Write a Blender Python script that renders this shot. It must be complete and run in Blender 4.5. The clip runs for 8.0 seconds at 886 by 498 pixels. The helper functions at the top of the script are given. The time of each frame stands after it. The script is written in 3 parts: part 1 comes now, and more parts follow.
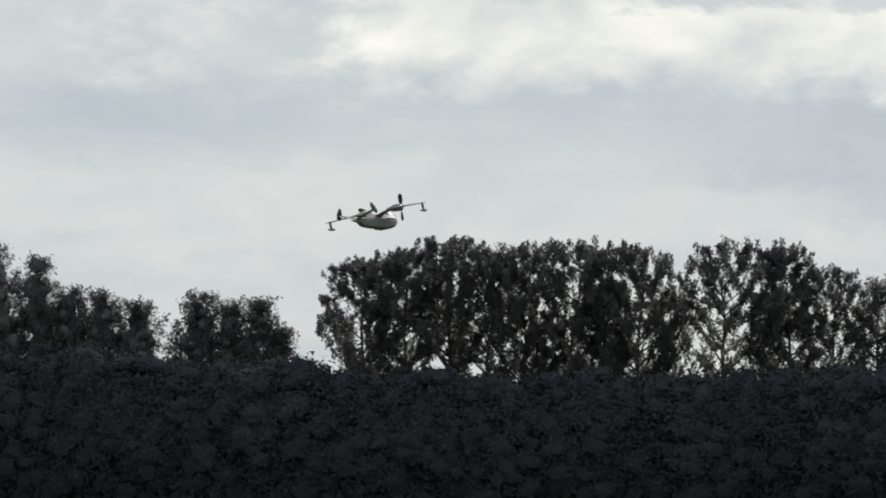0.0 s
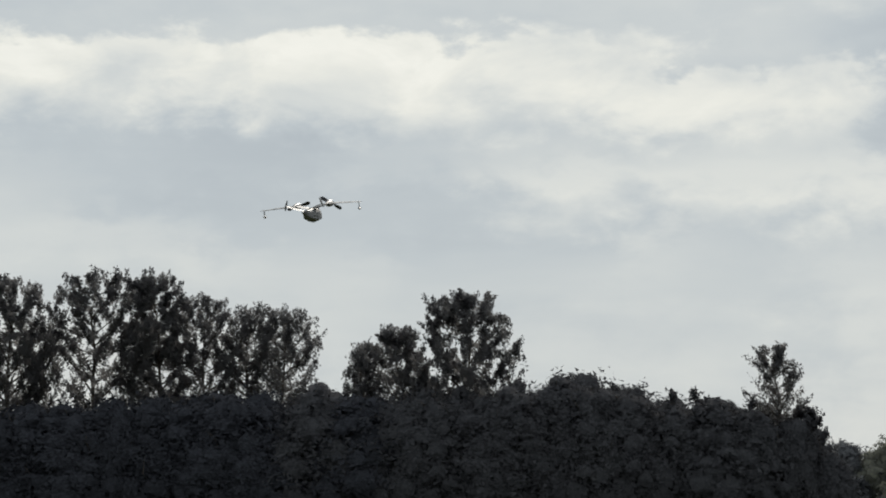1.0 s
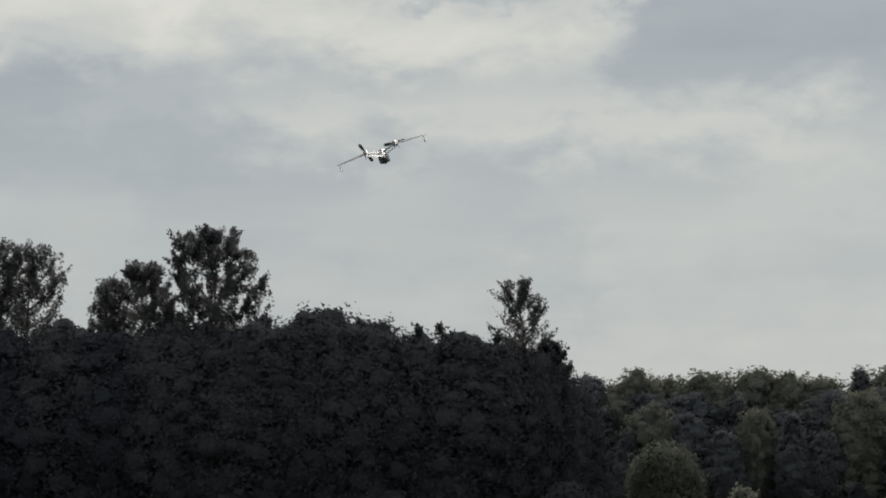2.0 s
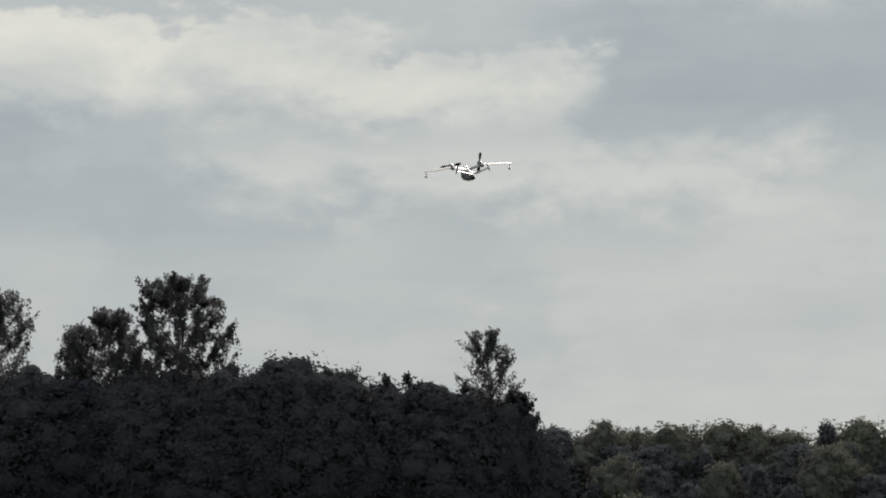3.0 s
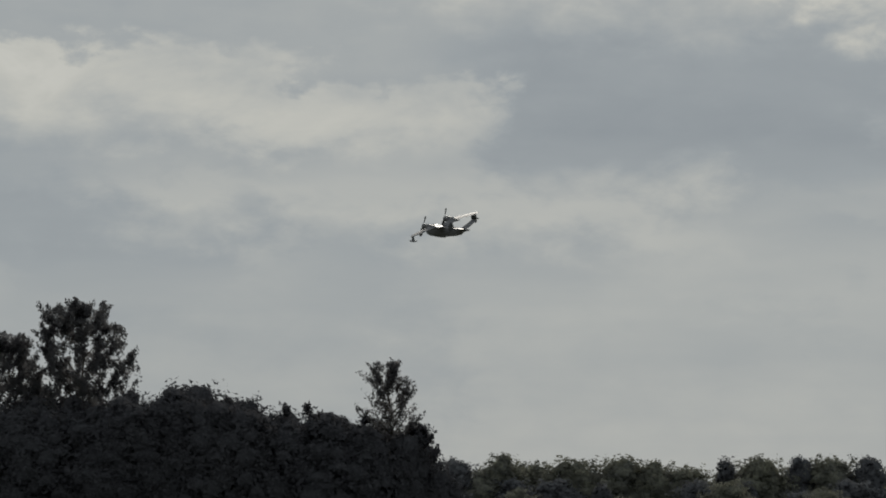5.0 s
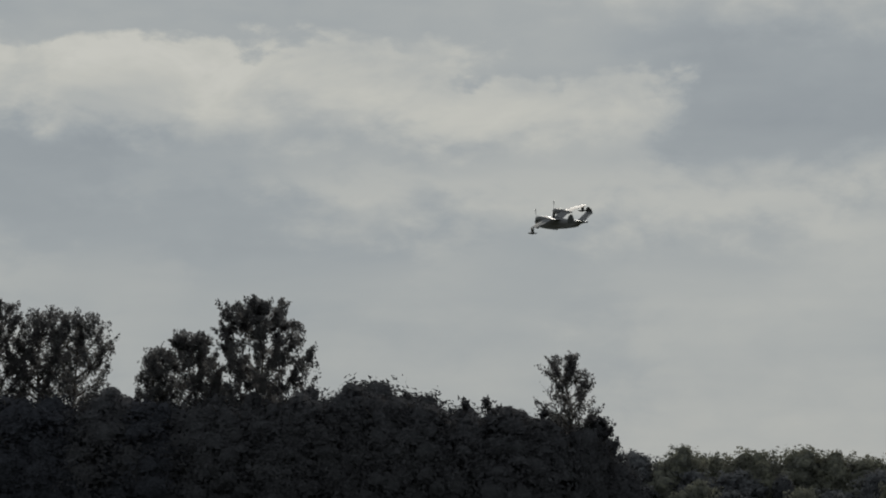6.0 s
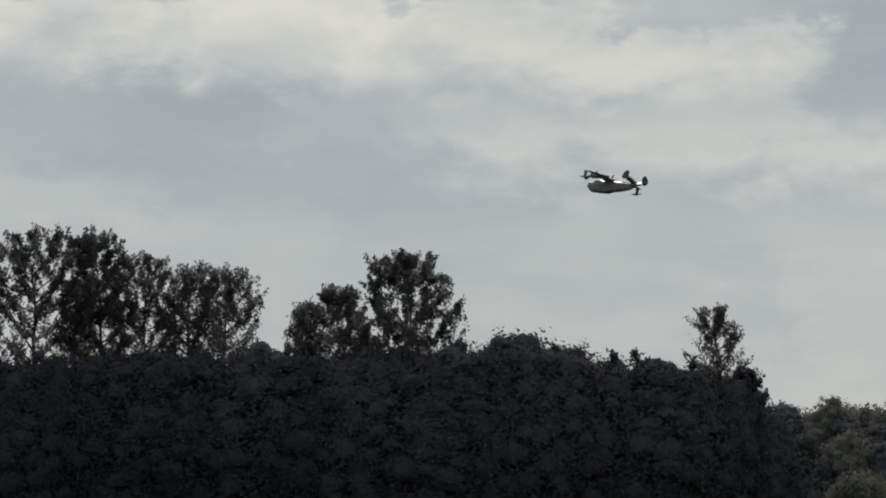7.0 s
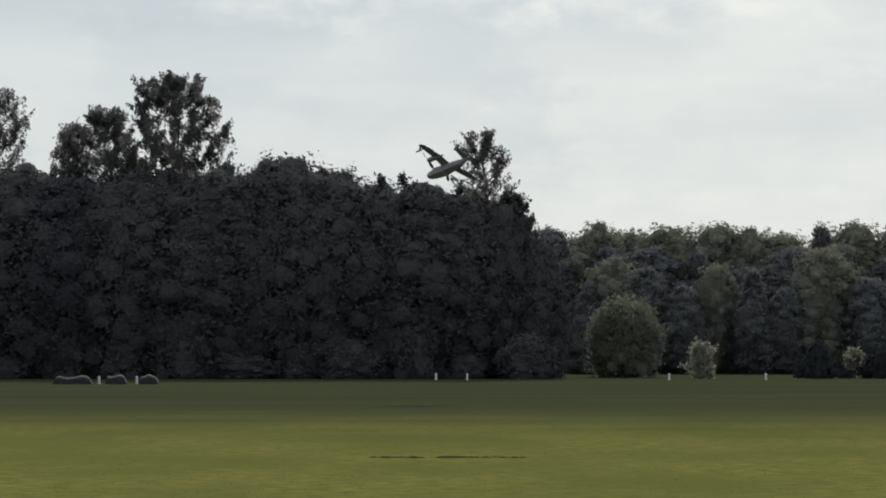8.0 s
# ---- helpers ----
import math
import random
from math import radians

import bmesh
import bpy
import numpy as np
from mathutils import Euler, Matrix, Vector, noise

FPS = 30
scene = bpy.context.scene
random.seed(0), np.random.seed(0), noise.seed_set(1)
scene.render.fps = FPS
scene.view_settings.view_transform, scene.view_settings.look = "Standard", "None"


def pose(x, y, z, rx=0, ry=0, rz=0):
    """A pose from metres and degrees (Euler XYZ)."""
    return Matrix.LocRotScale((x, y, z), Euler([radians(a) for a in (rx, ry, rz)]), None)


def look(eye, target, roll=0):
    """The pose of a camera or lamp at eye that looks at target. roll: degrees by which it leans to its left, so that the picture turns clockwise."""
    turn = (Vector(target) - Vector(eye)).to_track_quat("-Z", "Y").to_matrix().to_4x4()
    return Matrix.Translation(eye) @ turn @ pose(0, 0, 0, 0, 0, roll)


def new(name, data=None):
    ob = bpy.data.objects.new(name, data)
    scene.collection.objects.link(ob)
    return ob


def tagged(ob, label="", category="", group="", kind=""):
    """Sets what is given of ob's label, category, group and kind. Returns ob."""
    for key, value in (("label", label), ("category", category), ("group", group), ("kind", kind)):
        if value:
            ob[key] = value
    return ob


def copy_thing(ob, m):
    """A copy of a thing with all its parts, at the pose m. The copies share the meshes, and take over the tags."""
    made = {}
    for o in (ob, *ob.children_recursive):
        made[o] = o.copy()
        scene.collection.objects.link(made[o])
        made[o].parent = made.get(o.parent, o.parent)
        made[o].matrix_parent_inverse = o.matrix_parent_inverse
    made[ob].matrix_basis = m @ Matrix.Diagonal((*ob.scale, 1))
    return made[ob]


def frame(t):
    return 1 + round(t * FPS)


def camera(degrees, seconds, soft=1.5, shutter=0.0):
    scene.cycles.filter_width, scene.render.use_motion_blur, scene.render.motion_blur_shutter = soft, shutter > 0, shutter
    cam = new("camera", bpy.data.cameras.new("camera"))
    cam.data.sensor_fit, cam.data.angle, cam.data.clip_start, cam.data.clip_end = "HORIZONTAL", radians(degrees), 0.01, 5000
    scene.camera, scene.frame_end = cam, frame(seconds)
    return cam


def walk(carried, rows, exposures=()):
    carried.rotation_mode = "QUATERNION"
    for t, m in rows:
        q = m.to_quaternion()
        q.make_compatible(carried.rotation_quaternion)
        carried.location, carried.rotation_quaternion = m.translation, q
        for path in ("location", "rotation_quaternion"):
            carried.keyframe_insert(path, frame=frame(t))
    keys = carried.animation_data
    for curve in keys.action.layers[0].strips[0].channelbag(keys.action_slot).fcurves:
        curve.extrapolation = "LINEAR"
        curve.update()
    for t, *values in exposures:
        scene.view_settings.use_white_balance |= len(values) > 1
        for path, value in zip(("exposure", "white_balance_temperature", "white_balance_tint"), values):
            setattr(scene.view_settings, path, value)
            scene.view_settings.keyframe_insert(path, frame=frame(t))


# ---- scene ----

EYE = (0.0, 0.0, 1.7)


def craft(x, y, z, yaw, pitch, roll):
    """A pose from a place and yaw (to the left), pitch (nose up) and roll (right side down), in degrees."""
    return (Matrix.Translation((x, y, z)) @ Matrix.Rotation(radians(yaw), 4, "Z")
            @ Matrix.Rotation(radians(pitch), 4, "X") @ Matrix.Rotation(radians(roll), 4, "Y"))


def aim(yaw, pitch, roll):
    """The camera's pose on its stand, turned by yaw, pitch and roll."""
    return craft(*EYE, yaw, pitch, roll) @ Matrix.Rotation(radians(90), 4, "X")


cam = camera(15.0, 8.0, soft=1.95)
walk(cam, [
    (0, aim(15.691, 4.875, -1.001)),
    (0.2, aim(14.321, 4.581, -0.928)),
    (0.4, aim(11.968, 4.502, -0.516)),
    (0.5, aim(11.047, 4.577, -0.270)),
    (0.7, aim(8.613, 5.518, -0.711)),
    (0.8, aim(7.089, 5.547, 0.169)),
    (1, aim(4.943, 5.432, 0.412)),
    (1.2, aim(2.450, 5.348, 0.627)),
    (1.5, aim(1.109, 4.626, 0.533)),
    (1.7, aim(0.589, 4.271, 0.926)),
    (2.8, aim(0.665, 4.661, 0.522)),
    (3, aim(0.068, 5.128, 0.342)),
    (3.2, aim(-0.832, 5.225, -0.146)),
    (3.5, aim(-2.254, 5.700, -0.008)),
    (3.7, aim(-2.887, 5.829, 0.027)),
    (4, aim(-2.837, 5.946, 0.211)),
    (4.2, aim(-2.216, 5.949, -0.257)),
    (5.3, aim(-1.351, 5.606, -0.331)),
    (5.5, aim(-0.617, 5.890, 0.249)),
    (5.8, aim(0.747, 5.741, -0.102)),
    (6, aim(1.432, 5.542, -0.024)),
    (6.2, aim(2.157, 5.489, 0.004)),
    (6.5, aim(2.420, 5.628, 0.130)),
    (6.7, aim(2.585, 5.549, 0.116)),
    (7, aim(3.953, 4.743, 0.165)),
    (7.2, aim(4.625, 4.661, 0.122)),
    (7.3, aim(4.621, 4.660, 0.118)),
    (7.5, aim(3.675, 4.590, -0.041)),
    (7.6, aim(2.711, 4.488, 0.121)),
    (7.7, aim(2.039, 4.282, 0.131)),
    (7.8, aim(0.970, 3.534, 0.024)),
    (7.9, aim(0.547, 2.685, 0.045)),
    (8, aim(0.000, 1.731, -0.000)),
], exposures=[(0.0, 0.40), (0.5, 0.53), (1.0, 0.30), (1.5, -0.02), (3.0, 0.02), (3.5, -0.20), (4.0, -0.41), (5.5, -0.41),
              (6.5, -0.26), (7.0, -0.06), (7.5, 0.28), (8.0, 0.52)])

# ---- world, sun ----
SUN_AZ, SUN_EL = 4.0, 29.0


def make_world():
    world = bpy.data.worlds.new("overcast_evening_sky")
    scene.world = world
    world.use_nodes = True
    nt = world.node_tree
    nt.nodes.clear()

    def node(kind):
        return nt.nodes.new(kind)

    def put(socket, value):
        if isinstance(value, bpy.types.NodeSocket):
            nt.links.new(value, socket)
        else:
            socket.default_value = value

    def calc(op, a, b=0.0, c=0.0, clamp=False):
        n = node("ShaderNodeMath")
        n.operation, n.use_clamp = op, clamp
        for i, v in enumerate((a, b, c)):
            put(n.inputs[i], v)
        return n.outputs[0]

    coord = node("ShaderNodeTexCoord")
    xyz = node("ShaderNodeSeparateXYZ")
    nt.links.new(coord.outputs["Generated"], xyz.inputs[0])
    az = calc("MULTIPLY", calc("ARCTAN2", xyz.outputs[0], xyz.outputs[1]), 57.2958)
    el = calc("MULTIPLY", calc("ARCSINE", xyz.outputs[2]), 57.2958)

    def field(sx, sy, offset, detail, rough=0.55, warp=0.0):
        v = node("ShaderNodeCombineXYZ")
        put(v.inputs[0], calc("MULTIPLY", az, sx))
        put(v.inputs[1], calc("MULTIPLY", el, sy))
        v.inputs[2].default_value = offset
        n = node("ShaderNodeTexNoise")
        n.inputs["Scale"].default_value = 1.0
        n.inputs["Detail"].default_value = detail
        n.inputs["Roughness"].default_value = rough
        n.inputs["Distortion"].default_value = warp
        nt.links.new(v.outputs[0], n.inputs["Vector"])
        return n.outputs[0]

    broad = field(0.13, 0.45, 3.1, 3.0)
    puffs = field(0.85, 1.55, 7.7, 7.0, 0.56, 0.15)
    wisps = field(0.20, 1.25, 12.4, 3.0, 0.45)
    # the edges of the banks wander with the puffs
    az_w = calc("ADD", az, calc("MULTIPLY", calc("SUBTRACT", puffs, 0.5), 5.0))
    el_w = calc("ADD", el, calc("MULTIPLY", calc("SUBTRACT", puffs, 0.5), 1.7))

    def ramped(v):
        n = node("ShaderNodeMapRange")
        n.interpolation_type = "SMOOTHSTEP"
        put(n.inputs[0], v)
        return n.outputs[0]

    # heaped tops and grey hollows inside a bank
    heap = node("ShaderNodeMapRange")
    heap.inputs[1].default_value, heap.inputs[2].default_value = 0.36, 0.64
    heap.inputs[3].default_value, heap.inputs[4].default_value = 0.45, 1.28
    put(heap.inputs[0], field(0.42, 0.85, 21.3, 5.0, 0.55, 0.45))
    heaped = heap.outputs[0]
    total = calc("MULTIPLY_ADD", calc("SUBTRACT", broad, 0.5), 0.30, 0.40)
    total = calc("ADD", total, calc("MULTIPLY", calc("SUBTRACT", wisps, 0.5), 0.22))
    total = calc("ADD", total, calc("MULTIPLY", calc("SUBTRACT", puffs, 0.5), 0.20))
    # cloud banks: crisp above, soft below
    for a0, a1, e0, e1, k in BANKS:
        top = ramped(calc("MULTIPLY_ADD", calc("SUBTRACT", e1, el_w), 3.2 if k > 0.2 else 1.2, 0.5))
        low = ramped(calc("MULTIPLY_ADD", calc("SUBTRACT", el_w, e0), 0.8, 0.5))
        right = ramped(calc("MULTIPLY_ADD", calc("SUBTRACT", a1, az_w), 0.55, 0.5))
        left = ramped(calc("MULTIPLY_ADD", calc("SUBTRACT", az_w, a0), 0.45, 0.5))
        shape = calc("MULTIPLY", calc("MULTIPLY", top, low), calc("MULTIPLY", right, left))
        total = calc("MULTIPLY_ADD", calc("MULTIPLY", shape, heaped) if k > 0.2 else shape, k, total)
    ramp = node("ShaderNodeValToRGB")
    stops = ((0.0, (0.292, 0.334, 0.375)), (0.30, (0.398, 0.440, 0.466)), (0.52, (0.510, 0.536, 0.531)),
             (0.74, (0.645, 0.650, 0.605)), (1.0, (0.80, 0.79, 0.73)))
    ramp.color_ramp.elements[0].position, ramp.color_ramp.elements[1].position = stops[0][0], stops[-1][0]
    for p, _ in stops[1:-1]:
        ramp.color_ramp.elements.new(p)
    for element, (p, c) in zip(ramp.color_ramp.elements, stops):
        element.color = (*c, 1)
    put(ramp.inputs[0], total)

    sky = node("ShaderNodeTexSky")
    sky.sky_type, sky.sun_disc = "NISHITA", False
    sky.sun_elevation, sky.sun_rotation = radians(SUN_EL), radians(SUN_AZ)
    clear = node("ShaderNodeBackground")
    clear.inputs[1].default_value = 0.08
    cloud = node("ShaderNodeBackground")
    cloud.inputs[1].default_value = 1.0
    nt.links.new(sky.outputs[0], clear.inputs[0])
    nt.links.new(ramp.outputs[0], cloud.inputs[0])
    mix = node("ShaderNodeMixShader")
    mix.inputs[0].default_value = 0.97
    out = node("ShaderNodeOutputWorld")
    nt.links.new(clear.outputs[0], mix.inputs[1])
    nt.links.new(cloud.outputs[0], mix.inputs[2])
    nt.links.new(mix.outputs[0], out.inputs[0])


# azimuth from and to, elevation from and to, weight
BANKS = (
    (-14.5, -9.0, 7.95, 9.2, 0.33), (-9.0, -4.8, 7.5, 9.1, 0.33), (-4.8, -1.1, 7.5, 9.0, 0.32), (-5.0, -3.3, 7.6, 8.4, -0.07), (-1.1, 2.3, 7.15, 8.4, 0.27), (-17.5, -14.4, 7.9, 10.6, 0.33), (-21.3, -19.4, 8.0, 10.6, 0.26),
    (-3.9, 6.0, 5.95, 6.95, 0.20), (-25.0, -16.5, 4.6, 6.4, 0.12), (-10.5, -8.5, 5.0, 5.7, 0.14), (1.2, 8.6, 10.1, 12.0, 0.36), (8.4, 11.2, 9.35, 11.7, 0.46), (-16.0, -6.0, 3.0, 6.1, 0.07),
    (-25.0, -7.0, 6.5, 7.7, -0.10), (1.8, 10.0, 6.95, 9.3, -0.18), (-0.3, 3.9, 5.1, 6.1, -0.10), (5.4, 8.0, 4.1, 5.0, -0.06), (-10.5, -1.5, 5.3, 6.5, -0.13), (-9.0, -1.0, 6.9, 7.4, -0.10),
    (6.8, 10.5, 5.4, 6.2, -0.12), (1.5, 9.5, 1.0, 6.5, 0.09), (-3.0, 3.0, 6.9, 7.3, -0.07),
)
make_world()
sun = bpy.data.lights.new("sun", "SUN")
sun.energy, sun.angle, sun.color = 2.8, radians(5.0), (1.0, 0.94, 0.84)
a, e = radians(SUN_AZ), radians(SUN_EL)
new("sun", sun).matrix_world = look((400 * math.sin(a) * math.cos(e), 400 * math.cos(a) * math.cos(e), 400 * math.sin(e)), (0, 0, 0))


# ---- materials ----
def material(name, base, dark, scale=1.0, rough=0.8, bump=0.0, metal=0.0, stretch=(1, 1, 1), fine=6.0, passing=0.0, spread=0.25, spec=0.5):
    """Two-scale mottled surface. passing: the share of light that passes a leaf; spread: how much single pieces differ."""
    m = bpy.data.materials.new(name)
    m.use_nodes = True
    nt = m.node_tree
    b = nt.nodes["Principled BSDF"]
    co = nt.nodes.new("ShaderNodeTexCoord")
    mp = nt.nodes.new("ShaderNodeMapping")
    mp.inputs["Scale"].default_value = stretch
    nt.links.new(co.outputs["Object"], mp.inputs[0])
    n1, n2 = nt.nodes.new("ShaderNodeTexNoise"), nt.nodes.new("ShaderNodeTexNoise")
    n1.inputs["Scale"].default_value, n1.inputs["Detail"].default_value = scale, 4
    n2.inputs["Scale"].default_value, n2.inputs["Detail"].default_value = scale * fine, 3
    for n in (n1, n2):
        nt.links.new(mp.outputs[0], n.inputs["Vector"])
    mean = nt.nodes.new("ShaderNodeMath")
    mean.operation = "ADD"
    nt.links.new(n1.outputs[0], mean.inputs[0])
    nt.links.new(n2.outputs[0], mean.inputs[1])
    rng = nt.nodes.new("ShaderNodeMapRange")
    rng.inputs[1].default_value, rng.inputs[2].default_value = 0.75, 1.25
    nt.links.new(mean.outputs[0], rng.inputs[0])
    mix = nt.nodes.new("ShaderNodeMix")
    mix.data_type = "RGBA"
    mix.inputs[6].default_value, mix.inputs[7].default_value = (*dark, 1), (*base, 1)
    nt.links.new(rng.outputs[0], mix.inputs[0])
    colour = mix.outputs[2]
    if passing:
        geo = nt.nodes.new("ShaderNodeNewGeometry")
        vary = nt.nodes.new("ShaderNodeHueSaturation")
        amount = nt.nodes.new("ShaderNodeMapRange")
        amount.inputs[3].default_value, amount.inputs[4].default_value = 1 - spread, 1 + spread
        nt.links.new(geo.outputs["Random Per Island"], amount.inputs[0])
        nt.links.new(amount.outputs[0], vary.inputs["Value"])
        nt.links.new(colour, vary.inputs["Color"])
        colour = vary.outputs[0]
    nt.links.new(colour, b.inputs["Base Color"])
    b.inputs["Roughness"].default_value, b.inputs["Metallic"].default_value = rough, metal
    b.inputs["Specular IOR Level"].default_value = spec
    if bump:
        bp = nt.nodes.new("ShaderNodeBump")
        bp.inputs["Strength"].default_value, bp.inputs["Distance"].default_value = bump, 0.02
        nt.links.new(mean.outputs[0], bp.inputs["Height"])
        nt.links.new(bp.outputs[0], b.inputs["Normal"])
    if passing:
        tr = nt.nodes.new("ShaderNodeBsdfTranslucent")
        nt.links.new(colour, tr.inputs[0])
        ms = nt.nodes.new("ShaderNodeMixShader")
        ms.inputs[0].default_value = passing
        nt.links.new(b.outputs[0], ms.inputs[1])
        nt.links.new(tr.outputs[0], ms.inputs[2])
        nt.links.new(ms.outputs[0], nt.nodes["Material Output"].inputs[0])
    return m


# haze is put into the trees' leaf colours, most of all far_leaf and dusk_leaf
LEAVES = {"poplar_leaf": ((0.178, 0.176, 0.178), (0.148, 0.148, 0.152), 0.6, 0.68, 0.12), "belt_leaf": ((0.081, 0.082, 0.088), (0.067, 0.068, 0.075), 0.25, 0.22, 0.05),
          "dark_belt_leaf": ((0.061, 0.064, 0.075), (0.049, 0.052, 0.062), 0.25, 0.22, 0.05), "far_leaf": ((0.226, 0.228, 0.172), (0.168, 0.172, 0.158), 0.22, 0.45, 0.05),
          "dusk_leaf": ((0.152, 0.157, 0.165), (0.122, 0.127, 0.138), 0.3, 0.3, 0.06), "dark_leaf": ((0.050, 0.055, 0.058), (0.036, 0.040, 0.044), 0.6, 0.3, 0.1),
          "willow_leaf": ((0.30, 0.30, 0.245), (0.22, 0.225, 0.19), 0.6, 0.5, 0.12), "shrub_leaf": ((0.180, 0.185, 0.140), (0.130, 0.140, 0.120), 0.6, 0.5, 0.12)}
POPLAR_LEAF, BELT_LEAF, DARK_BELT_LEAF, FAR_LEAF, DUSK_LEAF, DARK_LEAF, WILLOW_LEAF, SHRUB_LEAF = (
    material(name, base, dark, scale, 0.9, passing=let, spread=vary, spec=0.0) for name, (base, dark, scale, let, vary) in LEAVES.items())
# what shows between the outer leaves: the same colours darkened, the gaps' shade put in
GAP_SHADE = {name: material(name + "_depth", tuple(0.88 * v for v in base), tuple(0.66 * v for v in dark), 4.5, 0.95, 0.5, fine=2.6, spec=0.0) for name, (base, dark, *_) in LEAVES.items()}
BARK = material("bark", (0.10, 0.085, 0.07), (0.05, 0.045, 0.04), 3.0, 0.9, 0.5, stretch=(1, 1, 0.25))
PAINT = material("grey_model_paint", (0.172, 0.172, 0.180), (0.146, 0.146, 0.154), 3.0, 0.55, 0.0, fine=9, spec=0.3)
FIN_PAINT = material("dark_fin_paint", (0.080, 0.083, 0.084), (0.062, 0.065, 0.066), 3.0, 0.6, 0.0, fine=9, spec=0.25)
BLADE = material("black_blade_paint", (0.018, 0.018, 0.02), (0.012, 0.012, 0.012), 8.0, 0.45)
GLASS = material("dark_canopy_glass", (0.03, 0.035, 0.04), (0.02, 0.022, 0.025), 4.0, 0.35)
METAL = material("spinner_metal", (0.55, 0.55, 0.55), (0.4, 0.4, 0.4), 5.0, 0.3, metal=1.0)
WHITE = material("white_post_paint", (0.62, 0.62, 0.60), (0.48, 0.48, 0.46), 6.0, 0.6)
TARP = material("weathered_grey_tarpaulin", (0.032, 0.034, 0.035), (0.022, 0.024, 0.025), 2.0, 0.9, 0.4, spec=0.1)
TUFT = material("grass_blade", (0.125, 0.125, 0.040), (0.10, 0.105, 0.034), 0.3, 0.9, passing=0.3, spread=0.1, spec=0.0)
SOIL = material("dark_turf", (0.042, 0.036, 0.020), (0.022, 0.020, 0.013), 4.0, 0.95, 0.6, spec=0.0)


def ground_material():
    """Mown grass near the pilot; the darker rough strip beyond it has shade put into its colour."""
    m = bpy.data.materials.new("field_grass")
    m.use_nodes = True
    nt = m.node_tree
    b = nt.nodes["Principled BSDF"]
    geo = nt.nodes.new("ShaderNodeNewGeometry")
    sep = nt.nodes.new("ShaderNodeSeparateXYZ")
    nt.links.new(geo.outputs["Position"], sep.inputs[0])

    def noise_at(scale, stretch, detail=4):
        mp = nt.nodes.new("ShaderNodeMapping")
        mp.inputs["Scale"].default_value = stretch
        nt.links.new(geo.outputs["Position"], mp.inputs[0])
        n = nt.nodes.new("ShaderNodeTexNoise")
        n.inputs["Scale"].default_value, n.inputs["Detail"].default_value = scale, detail
        nt.links.new(mp.outputs[0], n.inputs["Vector"])
        return n.outputs[0]

    def mixed(fac, c1, c2):
        n = nt.nodes.new("ShaderNodeMix")
        n.data_type = "RGBA"
        for i, v in ((0, fac), (6, c1), (7, c2)):
            if isinstance(v, bpy.types.NodeSocket):
                nt.links.new(v, n.inputs[i])
            else:
                n.inputs[i].default_value = v
        return n.outputs[2]

    def ranged(v, lo, hi):
        n = nt.nodes.new("ShaderNodeMapRange")
        n.interpolation_type = "SMOOTHSTEP"
        nt.links.new(v, n.inputs[0])
        n.inputs[1].default_value, n.inputs[2].default_value = lo, hi
        return n.outputs[0]

    patches, fine, streak = noise_at(0.25, (1, 0.35, 1)), noise_at(3.0, (1, 1, 1), 6), noise_at(0.12, (0.3, 1.6, 1))
    near = mixed(ranged(patches, 0.35, 0.65), (0.096, 0.106, 0.028, 1), (0.150, 0.145, 0.043, 1))
    near = mixed(ranged(fine, 0.3, 0.7), (0.090, 0.094, 0.030, 1), near)
    # rough grass, darkened further to hold the shade before the trees
    rough = mixed(ranged(streak, 0.3, 0.7), (0.034, 0.042, 0.024, 1), (0.045, 0.049, 0.027, 1))
    wander = nt.nodes.new("ShaderNodeMath")
    wander.operation = "MULTIPLY_ADD"
    nt.links.new(streak, wander.inputs[0])
    wander.inputs[1].default_value = 30.0
    nt.links.new(sep.outputs[1], wander.inputs[2])
    nt.links.new(mixed(ranged(wander.outputs[0], 68.0, 122.0), near, rough), b.inputs["Base Color"])
    b.inputs["Roughness"].default_value, b.inputs["Specular IOR Level"].default_value = 1.0, 0.0
    bp = nt.nodes.new("ShaderNodeBump")
    bp.inputs["Strength"].default_value, bp.inputs["Distance"].default_value = 0.6, 0.05
    nt.links.new(fine, bp.inputs["Height"])
    nt.links.new(bp.outputs[0], b.inputs["Normal"])
    return m


FIELD = ground_material()


# ---- mesh tools ----
def part(name, bm, mat, parent=None, label="", smooth=True):
    """Links a bmesh as one mesh object under a thing or a part."""
    mesh = bpy.data.meshes.new(name)
    bmesh.ops.recalc_face_normals(bm, faces=bm.faces[:])
    bm.to_mesh(mesh)
    bm.free()
    return dress(name, mesh, mat, parent, label, smooth)


def dress(name, mesh, mat, parent=None, label="", smooth=True):
    mesh.materials.append(mat)
    mesh.shade_smooth() if smooth else mesh.shade_flat()
    if smooth and name not in ("inner_foliage", "crown"):
        mesh.set_sharp_from_angle(angle=radians(38))
    ob = new(name, mesh)
    ob.parent = parent
    return tagged(ob, label)


def loft(rings, caps=True):
    """A closed skin through rings of equally many points."""
    bm = bmesh.new()
    made = [[bm.verts.new(p) for p in ring] for ring in rings]
    n = len(made[0])
    for r1, r2 in zip(made, made[1:]):
        for i in range(n):
            bm.faces.new((r1[i], r1[(i + 1) % n], r2[(i + 1) % n], r2[i]))
    if caps:
        bm.faces.new(made[0])
        bm.faces.new(made[-1])
    return bm


